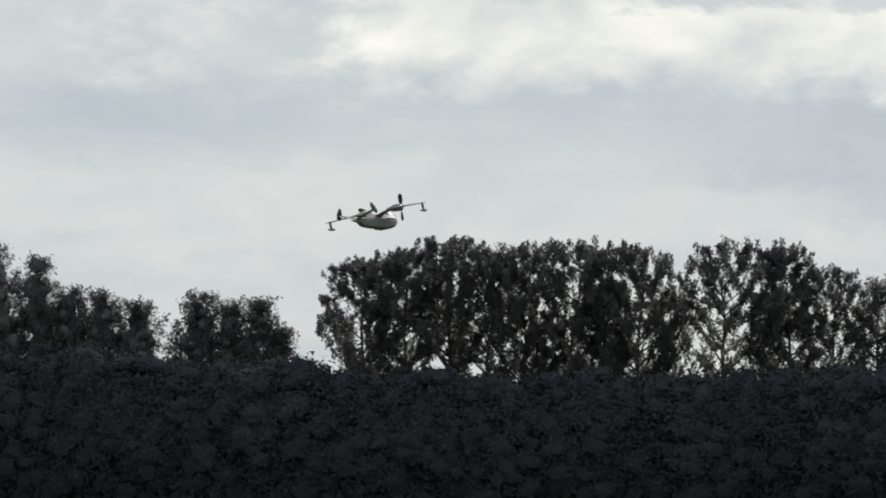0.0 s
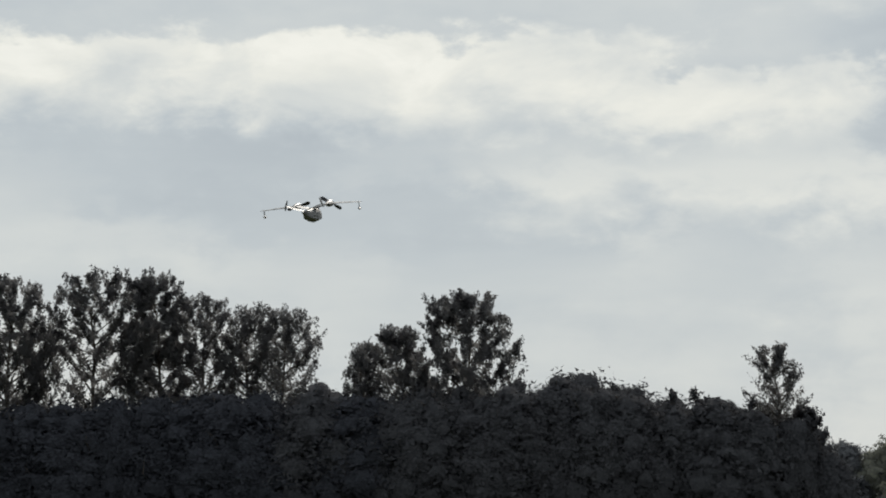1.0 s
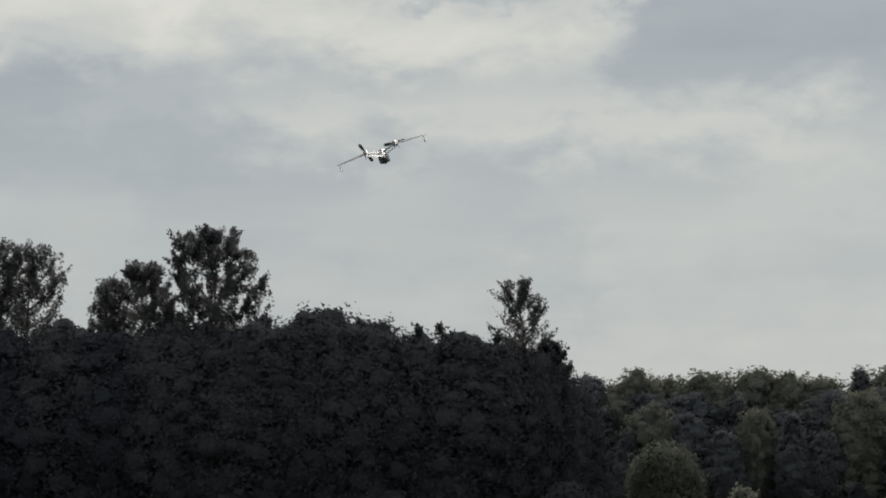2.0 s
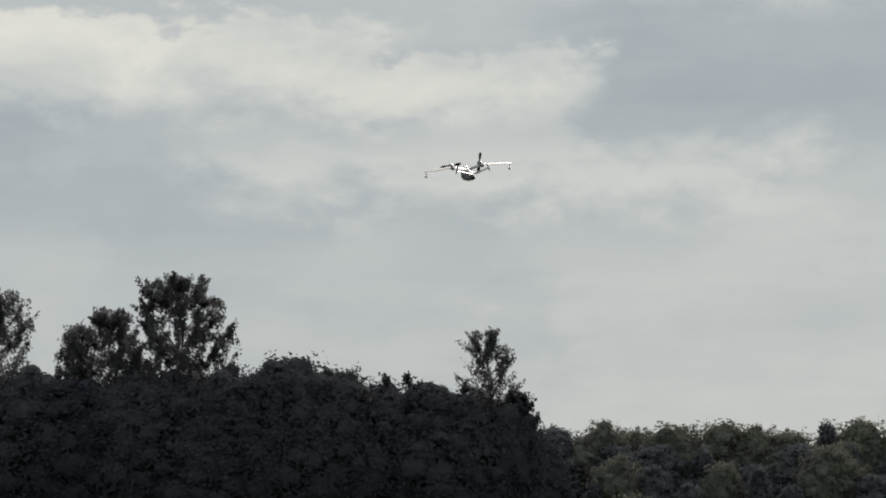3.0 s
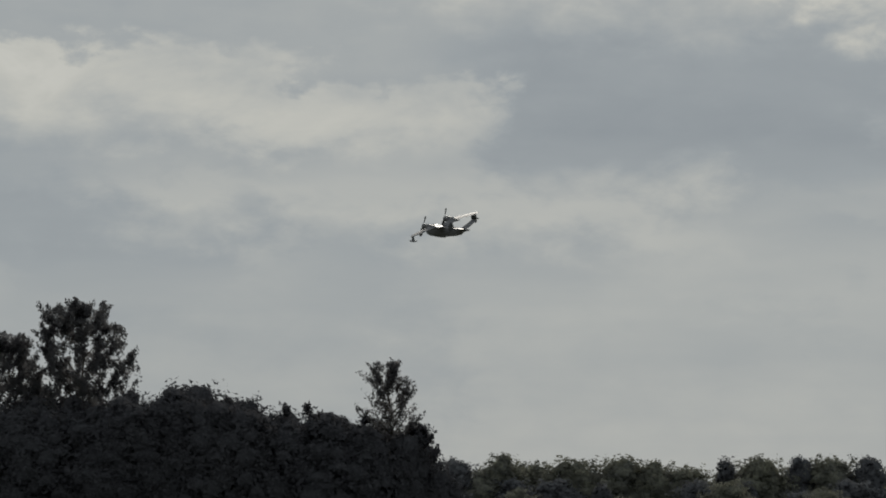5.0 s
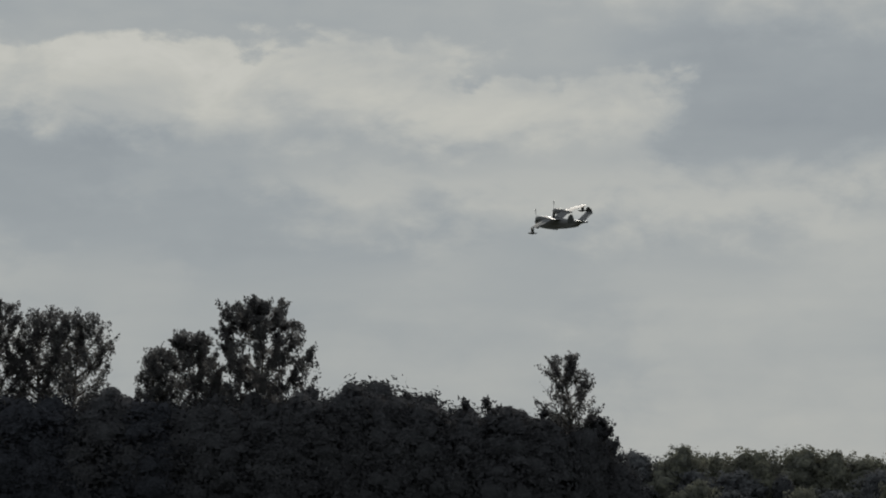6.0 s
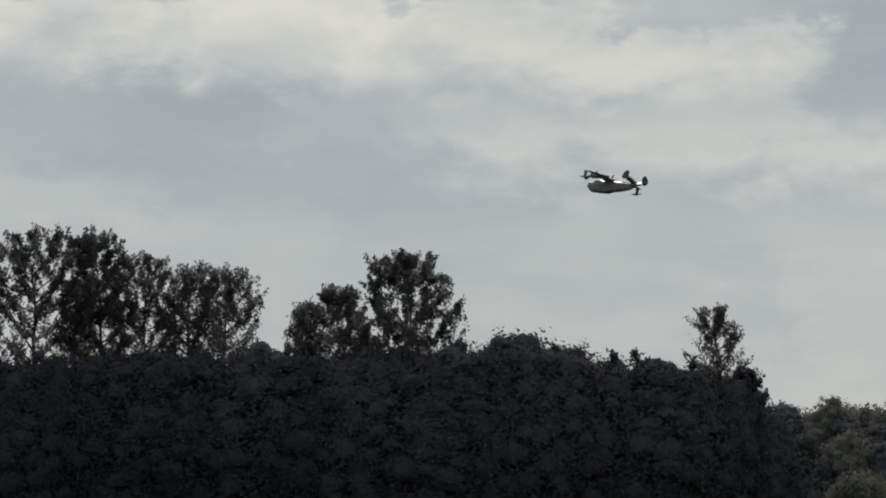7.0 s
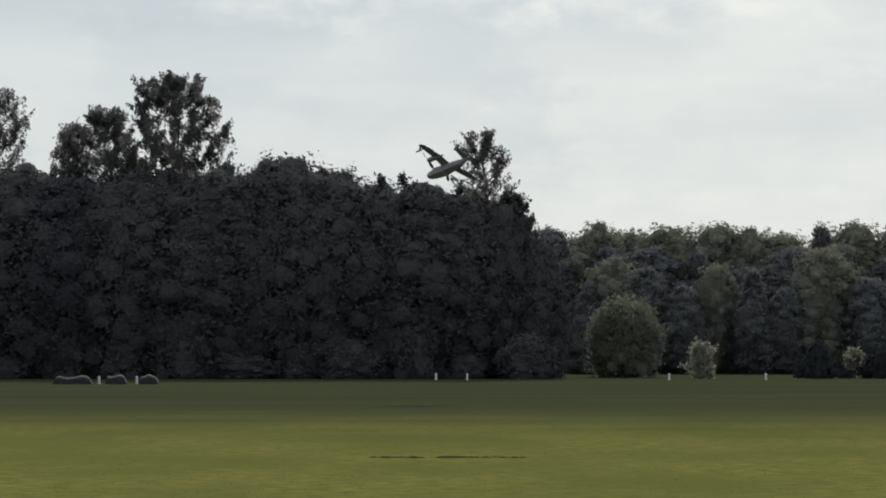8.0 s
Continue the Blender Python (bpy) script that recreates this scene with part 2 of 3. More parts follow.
def tube_rings(points, radii, sides=6):
    """Rings round a line of points, for limbs and struts."""
    rings = []
    for i, p in enumerate(points):
        way = (Vector(points[min(i + 1, len(points) - 1)]) - Vector(points[max(i - 1, 0)])).normalized()
        u = way.orthogonal().normalized()
        v = way.cross(u)
        rings.append([Vector(p) + radii[i] * (math.cos(k * 2 * math.pi / sides) * u + math.sin(k * 2 * math.pi / sides) * v) for k in range(sides)])
    return rings


def foil(le, te, z, thick, up=(0, 0, 1), n=7):
    """An aerofoil ring from a leading-edge to a trailing-edge point, thick across up."""
    le, te, up = Vector(le), Vector(te), Vector(up)
    top, low = [], []
    for i in range(n):
        s = i / (n - 1)
        h = thick * (1.48 * math.sqrt(s) - 0.63 * s - 1.76 * s * s + 1.42 * s ** 3 - 0.51 * s ** 4) * 2
        c = le.lerp(te, s) + up * z
        top.append(c + up * (h * 0.62 + 0.0015))
        low.append(c - up * (h * 0.38 + 0.0015))
    return top + low[::-1]


# ---- ground ----
def make_ground():
    bm = bmesh.new()
    xs = [-3000, -600, -150, -60, -30, -15, 0, 15, 30, 60, 150, 600, 3000]
    ys = [-1500, -200, -20, 20, 40, 60, 80, 110, 150, 200, 300, 800, 4000]
    grid = [[bm.verts.new((x, y, 0)) for x in xs] for y in ys]
    for r1, r2 in zip(grid, grid[1:]):
        for i in range(len(xs) - 1):
            bm.faces.new((r1[i], r1[i + 1], r2[i + 1], r2[i]))
    return tagged(part("ground", bm, FIELD, smooth=False), "flat mown grass field with a darker rough strip, shade put into its colour", "ground", kind="structure")


make_ground()


# ---- trees ----
def leaf_mesh(centres, size, rng, axis, lean=0.35, out=None, slim=0.42):
    """Small pointed leaves at the given places, each turned its own way. Where out is given they lie like shingles on a
    bough that bulges that way; else shading follows the crown's round."""
    n = len(centres)
    a = rng.normal(size=(n, 3))
    a[:, 2] += lean
    a /= np.linalg.norm(a, axis=1)[:, None]
    if out is None:
        b = np.cross(a, rng.normal(size=(n, 3)))
        out = (centres - axis) * (1.0, 1.0, 0.25) + rng.normal(size=(n, 3)) * 0.35 + (0.0, 0.0, 0.5)
    else:
        face = out + rng.normal(size=(n, 3)) * 0.5
        a -= (a * face).sum(1)[:, None] * face / (face * face).sum(1)[:, None]
        a /= np.linalg.norm(a, axis=1)[:, None]
        b = np.cross(a, face)
        out = out + rng.normal(size=(n, 3)) * 0.15
    b /= np.linalg.norm(b, axis=1)[:, None]
    out = out / (np.linalg.norm(out, axis=1)[:, None] + 1e-9)
    s = size * rng.uniform(0.55, 1.3, (n, 1))
    b *= np.where((np.cross(a, b) * out).sum(1) > 0, -1.0, 1.0)[:, None]
    verts = np.stack([centres - a * s * 0.5 + b * s * slim, centres + a * s * 0.75, centres - a * s * 0.5 - b * s * slim], 1).reshape(-1, 3)
    mesh = bpy.data.meshes.new("crown")
    mesh.vertices.add(3 * n)
    mesh.vertices.foreach_set("co", verts.astype(np.float32).ravel())
    mesh.loops.add(3 * n)
    mesh.loops.foreach_set("vertex_index", np.arange(3 * n, dtype=np.int32))
    mesh.polygons.add(n)
    mesh.polygons.foreach_set("loop_start", np.arange(0, 3 * n, 3, dtype=np.int32))
    mesh.update(calc_edges=True)
    mesh.shade_smooth()
    mesh.normals_split_custom_set_from_vertices(np.repeat(out, 3, axis=0).tolist())
    return mesh


def boughs(rng, count, along, base, h, wide, kind, mass, rug):
    """The leafy boughs that fill a crown: their centres and radii. rug: how far they stand out of it."""
    centre, radius = [], []
    p1, p2, p3 = rng.uniform(0, 6.283, 3)
    for k in range(count):
        s = ((k + rng.uniform(0, 1)) / count) ** 0.85
        turn = k * 2.399 + rng.normal() * 0.35
        rc = wide * rng.uniform(0.13, 0.27)
        r = max(0.0, wide * profile(kind, s) * mass - rc * 0.55) * (1 + rug * (rng.uniform(-0.28, 0.12) + 0.16 * math.sin(2 * turn + p1 + 3 * s) + 0.13 * math.sin(7 * s + p2 + turn)))
        z = max(base + (h - base) * s * (1 - 0.05 * (1 + math.sin(3 * turn + p3)) * (s > 0.6)) - rc * 0.6, base + 0.2)
        c = along(min(z / (0.97 * h), 1.0))
        centre.append((c.x + r * math.cos(turn), c.y + r * math.sin(turn), z))
        radius.append(rc)
    # the closed heart of the crown
    for k in range(9):
        s = (k + 0.5) / 9
        z = base + (h - base) * s * 0.9
        c = along(min(z / (0.97 * h), 1.0))
        centre.append((c.x, c.y, z))
        radius.append(max(0.3, wide * profile(kind, s * 0.95) * mass * (0.94 - 0.16 * rug)))
    return np.array(centre), np.array(radius)


def lumps(centre, radius, rng):
    """The boughs' closed insides, as one skin of uneven balls."""
    bm = bmesh.new()
    for c, r in zip(centre, radius):
        rings = []
        for i in range(5):
            t = math.pi * (i + 0.5) / 5
            rings.append([bm.verts.new((c[0] + r * 0.84 * w * math.sin(t) * math.cos(a), c[1] + r * 0.84 * w * math.sin(t) * math.sin(a), max(0.02, c[2] + r * 0.80 * w * math.cos(t))))
                          for a in np.linspace(0, 6.283, 8)[:-1] for w in (rng.uniform(0.72, 1.16),)])
        for p, q in zip(rings, rings[1:]):
            for j in range(7):
                bm.faces.new((p[j], q[j], q[(j + 1) % 7], p[(j + 1) % 7]))
        bm.faces.new(rings[0])
        bm.faces.new(rings[-1][::-1])
    return bm


def profile(kind, s):
    """The crown's half width, as a share of its widest, at the height share s."""
    s = min(max(s, 0.0), 1.0)
    if kind == "dome":
        return (0.80 + 0.20 * math.sin(s * 2.2)) * math.sqrt(max(0.0, 1 - s ** 2.8))
    if kind == "poplar":
        return (0.58 + 0.72 * s) * math.sqrt(max(0.0, 1 - s ** 2.6))
    if kind == "vase":
        return (0.35 + 0.75 * s) * math.sqrt(max(0.0, 1 - s ** 5))
    if kind == "lone":
        return 0.36 + 0.64 * math.sin(math.pi * min(1.0, 0.12 + 0.86 * s)) ** 1.3
    if kind == "cone":
        return max(0.05, 1 - s) ** 0.8
    return math.sqrt(max(0.0, 1 - (2 * s - 1) ** 2)) * 0.3 + 0.7 * math.sqrt(max(0.0, 1 - s ** 2.4))


def make_tree(name, label, x, y, h, base, wide, kind, limbs, leaves, leaf, clump, mat, seed, group="", lean=0.0, core=0, sprays=5, twig=1.0, steep=1.0, mass=0.0, bulk=34, puff=0.3, loose=0.25, shag=0.16, rug=1.0):
    """A tree at (x, y): tapered trunk and limbs, and a crown of leaf clumps round the limbs' outer ends."""
    rng = np.random.default_rng(seed)
    root = tagged(new(name), label, "bush" if name in ("bush", "shrub") else "tree", group)
    root.location = (x, y, 0)
    steps = 9
    trunk_r = 0.012 * h + 0.03
    line = [Vector((lean * h * (i / steps) ** 1.5 + rng.normal() * 0.012 * h * (i / steps), rng.normal() * 0.012 * h * (i / steps), 0.97 * h * i / steps)) for i in range(steps + 1)]
    skin = loft(tube_rings(line, [trunk_r * (1 - 0.93 * i / steps) * (1.35 if i == 0 else 1) for i in range(steps + 1)], 7))
    twigs = []

    def along(s):
        i = min(int(s * steps), steps - 1)
        return line[i].lerp(line[i + 1], s * steps - i)

    def limb(points, r0):
        more = loft(tube_rings(points, [r0 * (1 - 0.9 * k / (len(points) - 1)) for k in range(len(points))], 4))
        mesh = bpy.data.meshes.new("limb")
        more.to_mesh(mesh)
        more.free()
        skin.from_mesh(mesh)
        bpy.data.meshes.remove(mesh)

    for k in range(limbs):
        s = (k + rng.uniform(0.1, 0.9)) / limbs
        z_end = base + (h - base) * min(s, 0.95)
        reach = wide * profile(kind, s) * rng.uniform(0.62, 1.02)
        turn = k * 2.399 + rng.normal() * 0.4
        start_z = max(0.12 * h if base < 0.3 * h else base * 0.8, z_end - steep * reach * rng.uniform(0.7, 1.3))
        start = along(min(start_z / (0.97 * h), 0.96))
        c = along(min(z_end / (0.97 * h), 1.0))
        end = Vector((c.x + reach * math.cos(turn), c.y + reach * math.sin(turn), z_end))
        bend = start.lerp(end, 0.5) + Vector((rng.normal() * 0.06 * reach, rng.normal() * 0.06 * reach, -0.08 * reach))
        pts = [start, start.lerp(bend, 0.6), bend, bend.lerp(end, 0.55), end]
        limb(pts, max(0.03, trunk_r * 0.42 * (1 - 0.6 * s)))
        out = Vector((math.cos(turn), math.sin(turn), 0.0))
        twigs.append((bend, end))
        for _ in range(sprays):
            p = bend.lerp(end, rng.uniform(-0.3, 0.95))
            q = p + (Vector(rng.normal(size=3)) * 0.4 + out * 0.35 + Vector((0, 0, 0.75))) * rng.uniform(0.5, 1.15) * twig
            q.z = q.z if q.z < h else h - 0.7 * (q.z - h)
            limb([p, q], 0.022)
            twigs.append((p, q))
    twigs += [(along(0.8), along(0.9)), (along(0.88), along(0.99)), (along(0.92), along(1.0) + Vector((0, 0, 0.02 * h)))]
    for _ in range(int(core)):
        s = rng.uniform(0, 0.96)
        r, turn = wide * profile(kind, s) * math.sqrt(rng.uniform(min(0.9, mass * mass), 1.0)), rng.uniform(0, 6.283)
        c = along(min((base + (h - base) * s) / (0.97 * h), 1.0))
        p = Vector((c.x + r * math.cos(turn), c.y + r * math.sin(turn), base + (h - base) * s))
        q = p + Vector(rng.normal(size=3)) * 0.32 + Vector((0, 0, 0.3 if mass else 0.65))
        tip = h + (0.0 if mass else 0.30)
        q.z = q.z if q.z < tip else tip - 0.5 * (q.z - tip)
        p.z = min(p.z, q.z - 0.2)
        twigs.append((p, q))
    first, last = np.array([tuple(p) for p, _ in twigs]), np.array([tuple(q) for _, q in twigs])
    weight = rng.uniform(0.35, 1.3, len(twigs))
    if kind == "poplar":
        weight *= np.clip((last[:, 2] - base) / (h - base) * 1.7, 0.62, 1.0)
    pick = rng.choice(len(twigs), leaves, p=weight / weight.sum())
    u = rng.uniform(0.1, 1.02, (leaves, 1))
    places = first[pick] * (1 - u) + last[pick] * u + np.clip(rng.normal(size=(leaves, 3)), -1.7, 1.7) * clump * (1.15 - 0.65 * u)
    places[:, 2] = np.maximum(places[:, 2], 0.06)
    part("trunk", skin, BARK, root)
    out = None
    if mass:
        centre, radius = boughs(rng, bulk, along, base, h, wide, kind, mass, rug)
        heart = np.array((lean * h * 0.5, 0.0, base + 0.45 * (h - base)))
        # closed lumps fill the crown; their colour holds the shade between the leaves
        inside = part("inner_foliage", lumps(centre, radius, rng), GAP_SHADE[mat.name], root).data
        spots = np.array([tuple(v.co) for v in inside.vertices])
        near = centre[np.repeat(np.arange(len(radius)), 35)]
        round_way = (spots - near) / np.linalg.norm(spots - near, axis=1)[:, None]
        wide_way = (spots - heart) * (1.0, 1.0, 0.3)
        wide_way /= np.linalg.norm(wide_way, axis=1)[:, None]
        shade = round_way * puff + wide_way * (1 - puff)
        inside.normals_split_custom_set_from_vertices((shade / np.linalg.norm(shade, axis=1)[:, None]).tolist())
        shell = int(leaves * 2.0)
        pick = rng.choice(len(radius), shell, p=radius ** 2 / (radius ** 2).sum())
        way = rng.normal(size=(shell, 3))
        way /= np.linalg.norm(way, axis=1)[:, None]
        skin_places = centre[pick] + way * (1.0, 1.0, 0.93) * radius[pick][:, None] * rng.uniform(0.82, 0.97 + shag, (shell, 1))
        # leaves buried in a neighbouring bough never show
        gap = np.linalg.norm(skin_places[:, None, :] - centre[None], axis=2) / radius[None]
        gap[np.arange(shell), pick] = 9.0
        open_air = (gap.min(1) > 0.78) & (skin_places[:, 2] > 0.05)
        kept = int(leaves * (1 - loose))
        skin_places, way = skin_places[open_air][:kept], way[open_air][:kept]
        places = places[: leaves - kept]
        axis_way = (skin_places - heart) * (1.0, 1.0, 0.3)
        axis_way /= np.linalg.norm(axis_way, axis=1)[:, None]
        free = (places - heart) * (1.0, 1.0, 0.3) + (0.0, 0.0, 0.5)
        free /= np.linalg.norm(free, axis=1)[:, None]
        out = np.concatenate([free, way * puff + axis_way * (1 - puff)])
        places = np.concatenate([places, skin_places])
    dress("crown", leaf_mesh(places, leaf, rng, np.array((lean * h * 0.5, 0.0, base + 0.45 * (h - base))), lean=0.4 if mass else 0.9, out=out), mat, root)
    return root


def place_copy(source, x, y, turn, height, width, own_h):
    c = copy_thing(source, pose(x, y, 0, 0, 0, turn))
    c.scale = (width, width, height / own_h)
    return c


def ridge(x):
    """The height of the dense belt's top along x."""
    xs = (-130, -92, -80, -67, -57, -50, -39, -35, -31, -25, -23.5, -14, -12.5, -10, -8.4, -6, -3.5, -1.3, 2, 4.5, 5.5, 7)
    zs = (13.4, 14.9, 13.9, 13.2, 12.9, 12.9, 12.5, 12.8, 13.1, 13.3, 13.0, 13.4, 14.3, 14.4, 13.9, 12.8, 12.5, 12.05, 11.75, 10.8, 10.3, 9.3)
    return float(np.interp(x, xs, zs))


def make_belt():
    """The dense dark belt along the field's edge: two staggered rows, grown together down to the ground."""
    label = "dense dark-green leafy tree in the shelter belt"
    kinds = [make_tree("tree", label, -104 - 5 * k, 208, 12.0, 0.0, 3.3, "oval", 26, 11500, 0.18, 0.22, BELT_LEAF, 40 + k, "shelter belt trees", core=420, sprays=2, twig=0.7, mass=0.94, bulk=95, puff=0.06, loose=0.12, shag=0.2, rug=0.3) for k in range(5)]
    # DARK_BELT_LEAF is a darkened BELT_LEAF: the left end's dimness put into the colour
    dimmed = [make_tree("tree", "blackish-green leafy tree in the shelter belt, darkened in its leaf colour", -104 - 5 * k, 213, 12.0, 0.0, 3.3, "oval", 26, 11500, 0.18, 0.22, DARK_BELT_LEAF, 46 + k, "shelter belt trees", core=420, sprays=2, twig=0.7, mass=0.94, bulk=95, puff=0.06, loose=0.12, shag=0.2, rug=0.3) for k in range(4)]
    rng = np.random.default_rng(5)
    count = 0
    for row, (y, step, first) in enumerate(((205.4, 2.5, -100.0), (209.6, 3.1, -99.0))):
        x = first
        while x < 6.7:
            z = ridge(x) * (rng.uniform(0.97, 1.02) if row == 1 else rng.uniform(0.88, 1.0)) + 0.05
            place_copy(kinds[count % 5] if x + rng.normal() * 3 > -24 else dimmed[count % 4], x + rng.uniform(-0.5, 0.5), y + rng.uniform(-0.4, 0.4), rng.uniform(0, 360), z, rng.uniform(1.1, 1.5) * (1 if x < 2 else 0.6 if x < 4.6 else 0.48), 12.0)
            x += step * rng.uniform(0.85, 1.15)
            count += 1
    # small pointed tops that stick out of the ridge
    spike = make_tree("tree", "slender young tree standing out of the belt", -2.4, 206, 12.7, 4, 0.8, "cone", 16, 1600, 0.18, 0.15, BELT_LEAF, 77, twig=0.4)
    for x, z in ((-1.6, 12.2), (-7.4, 13.1), (-3.9, 12.7), (0.9, 12.0), (-58.7, 12.6)):
        place_copy(spike, x, 206 + rng.uniform(-1, 1), rng.uniform(0, 360), z, rng.uniform(0.9, 1.3), 12.7)
    # undergrowth along the belt's foot
    shrub = make_tree("shrub", "low dark undergrowth shrub at the foot of the belt", -100, 201.5, 3.2, 0.0, 2.2, "dome", 14, 2200, 0.20, 0.22, BELT_LEAF, 55, "undergrowth shrubs", core=100, sprays=2, twig=0.4, mass=0.9, bulk=40, puff=0.06, loose=0.12, shag=0.2, rug=0.5)
    x = -97.0
    while x < 5.2:
        place_copy(shrub, x, 202.9 + rng.uniform(-0.6, 0.4), rng.uniform(0, 360), rng.uniform(1.2, 4.2), rng.uniform(0.8, 1.5), 3.2)
        x += rng.uniform(2.6, 3.8)


make_belt()


def make_poplars():
    label = "tall backlit poplar with loose leafy limbs"
    kinds = [make_tree("poplar", label, x, 216, h, low, 1.08 * w, "poplar", 36, int(1.95 * n), 0.155, 0.15, POPLAR_LEAF, 10 + k, "row of poplars", lean=l, sprays=6, core=190 + c // 3, twig=0.95, steep=0.85)
             for k, (x, h, low, w, n, l, c) in enumerate(((-65.9, 20.2, 10.5, 3.3, 14000, -0.01, 110), (-60.2, 21.4, 13.6, 3.9, 13500, 0.0, 110), (-51.6, 21.3, 10.5, 3.9, 18000, 0.01, 160),
                                                          (-41.6, 21.2, 11.0, 3.2, 9300, 0.0, 60), (-37.3, 21.0, 10.0, 2.7, 15000, 0.0, 150), (-29.6, 18.5, 11.0, 2.6, 5600, 0.03, 60)))]
    own = (20.2, 21.4, 21.3, 21.2, 21.0, 18.6)
    for k, x, z, w, turn in ((1, -63.2, 20.6, 0.85, 100), (3, -57.4, 20.9, 1.0, 40), (2, -55.0, 21.0, 0.85, 200), (0, -47.2, 21.0, 1.0, 70),
                             (5, -44.6, 17.9, 0.6, 120), (3, -34.3, 19.5, 0.85, 190), (5, -31.6, 18.8, 0.95, 60), (4, -49.4, 18.8, 0.8, 300), (5, -39.2, 17.6, 0.65, 10)):
        place_copy(kinds[k], x, 216, turn, z, w, own[k])


make_poplars()


def make_big_trees():
    leafy = "broad leafy tree rising above the dark belt"
    make_tree("tree", leafy, -17.05, 212, 19.0, 8.8, 4.35, "dome", 46, 39000, 0.155, 0.15, POPLAR_LEAF, 21, sprays=7, core=320, twig=0.95)
    make_tree("tree", "smaller tree with wispy outer twigs beside a broad one", -21.25, 213, 16.9, 8.8, 3.5, "dome", 36, 25000, 0.155, 0.15, POPLAR_LEAF, 22, sprays=7, core=200, twig=0.95)
    make_tree("tree", "sparse small tree with long side twigs", -23.6, 213, 16.1, 10.8, 1.5, "vase", 20, 5200, 0.15, 0.19, POPLAR_LEAF, 23, twig=0.9)
    make_tree("tree", "lone slender tree with a sparse feathery crown", 2.55, 207, 15.35, 10.0, 1.95, "lone", 40, 7000, 0.14, 0.13, POPLAR_LEAF, 24, sprays=7, twig=0.75)
    make_tree("tree", "low leafy tree at the belt's end", 4.6, 206, 11.3, 5.0, 1.6, "dome", 24, 7000, 0.17, 0.20, BELT_LEAF, 25, twig=0.6)
    for k, (x, h, w) in enumerate(((-92.5, 21.4, 3.4), (-89.0, 20.5, 2.4), (-86.6, 18.4, 2.2), (-84.2, 18.2, 2.2), (-81.6, 17.4, 2.2), (-77.2, 18.0, 2.0),
                                   (-75.0, 17.5, 1.9), (-73.0, 17.5, 1.7), (-71.4, 15.4, 1.2))):
        make_tree("tree", "tall dark leafy tree behind the belt", x, 214, h, 6.0, w * 1.2, "dome", 40, 15000, 0.175, 0.22, POPLAR_LEAF, 60 + k, "trees behind the belt",
                  sprays=7, core=170, twig=0.9, mass=0.62, bulk=50, puff=0.2, loose=0.75, shag=0.6)


make_big_trees()


def make_far_wood():
    """Mixed woodland: rounded olive crowns, darker blue-grey ones between them, at uneven heights."""
    olive = "hazy olive-green broadleaf tree in the far wood"
    dusky = "dark blue-green tree in the far wood"
    kinds = [make_tree("tree", olive, 12 + 6 * k, 266, 11.0, 0.6, 3.2, "dome" if k % 2 else "oval", 24, 13000, 0.20, 0.22, FAR_LEAF, 80 + k, "far woodland", core=160, sprays=2, twig=0.4, mass=0.94, bulk=75, puff=0.25, loose=0.18, shag=0.3) for k in range(4)]
    dark = [make_tree("tree", dusky, 36 + 6 * k, 267, 11.0, 0.4, 2.6, ("oval", "cone", "dome")[k], 26, 12000, 0.20, 0.20, DUSK_LEAF, 90 + k, "far woodland", core=160, sprays=2, twig=0.4, mass=0.94, bulk=75, puff=0.12, loose=0.18, shag=0.3) for k in range(3)]
    rng = np.random.default_rng(9)
    x, count = 8.2, 0
    # the closed back row that makes the skyline
    while x < 80:
        z = float(np.interp(x, (8, 12, 16, 18, 21, 26, 30, 80), (11.0, 11.1, 12.0, 11.3, 11.2, 11.2, 11.5, 11.5))) * rng.uniform(0.96, 1.04)
        pool = dark if rng.random() < 0.42 else kinds
        place_copy(pool[count % len(pool)], x, 256 + rng.uniform(-1.5, 1.5), rng.uniform(0, 360), z, rng.uniform(0.95, 1.35), 11.0)
        x += rng.uniform(2.3, 3.6)
        count += 1
    # darker lower row: the wood's bluish shade is put into their leaf colour
    x = 9.0
    while x < 80:
        place_copy(dark[count % 3], x, 251.5 + rng.uniform(-1, 1), rng.uniform(0, 360), rng.uniform(7.5, 9.9), rng.uniform(1.0, 1.35), 11.0)
        x += rng.uniform(2.8, 4.2)
        count += 1
    # lower rounded trees along the wood's edge
    for x, z, w in ((12.4, 8.6, 0.9), (20.0, 8.2, 0.7), (27.6, 9.4, 1.0), (35.0, 8.9, 1.0), (43.5, 9.0, 1.0), (54.0, 8.8, 1.0), (60.0, 7.6, 0.9)):
        place_copy(kinds[count % 4], x, 246 + rng.uniform(-1, 1), rng.uniform(0, 360), z, w, 11.0)
        count += 1
    for x, z, w in ((10.4, 6.8, 0.8), (14.8, 7.9, 0.8), (17.4, 6.6, 0.75), (22.6, 7.8, 0.9), (25.0, 6.4, 0.8), (30.8, 7.2, 0.9), (33.4, 5.8, 0.8), (38.4, 6.4, 0.9), (46.0, 6.2, 0.9), (51.0, 6.0, 0.9)):
        place_copy(dark[count % 3], x, 244.5 + rng.uniform(-1, 1), rng.uniform(0, 360), z, w, 11.0)
        count += 1


make_far_wood()


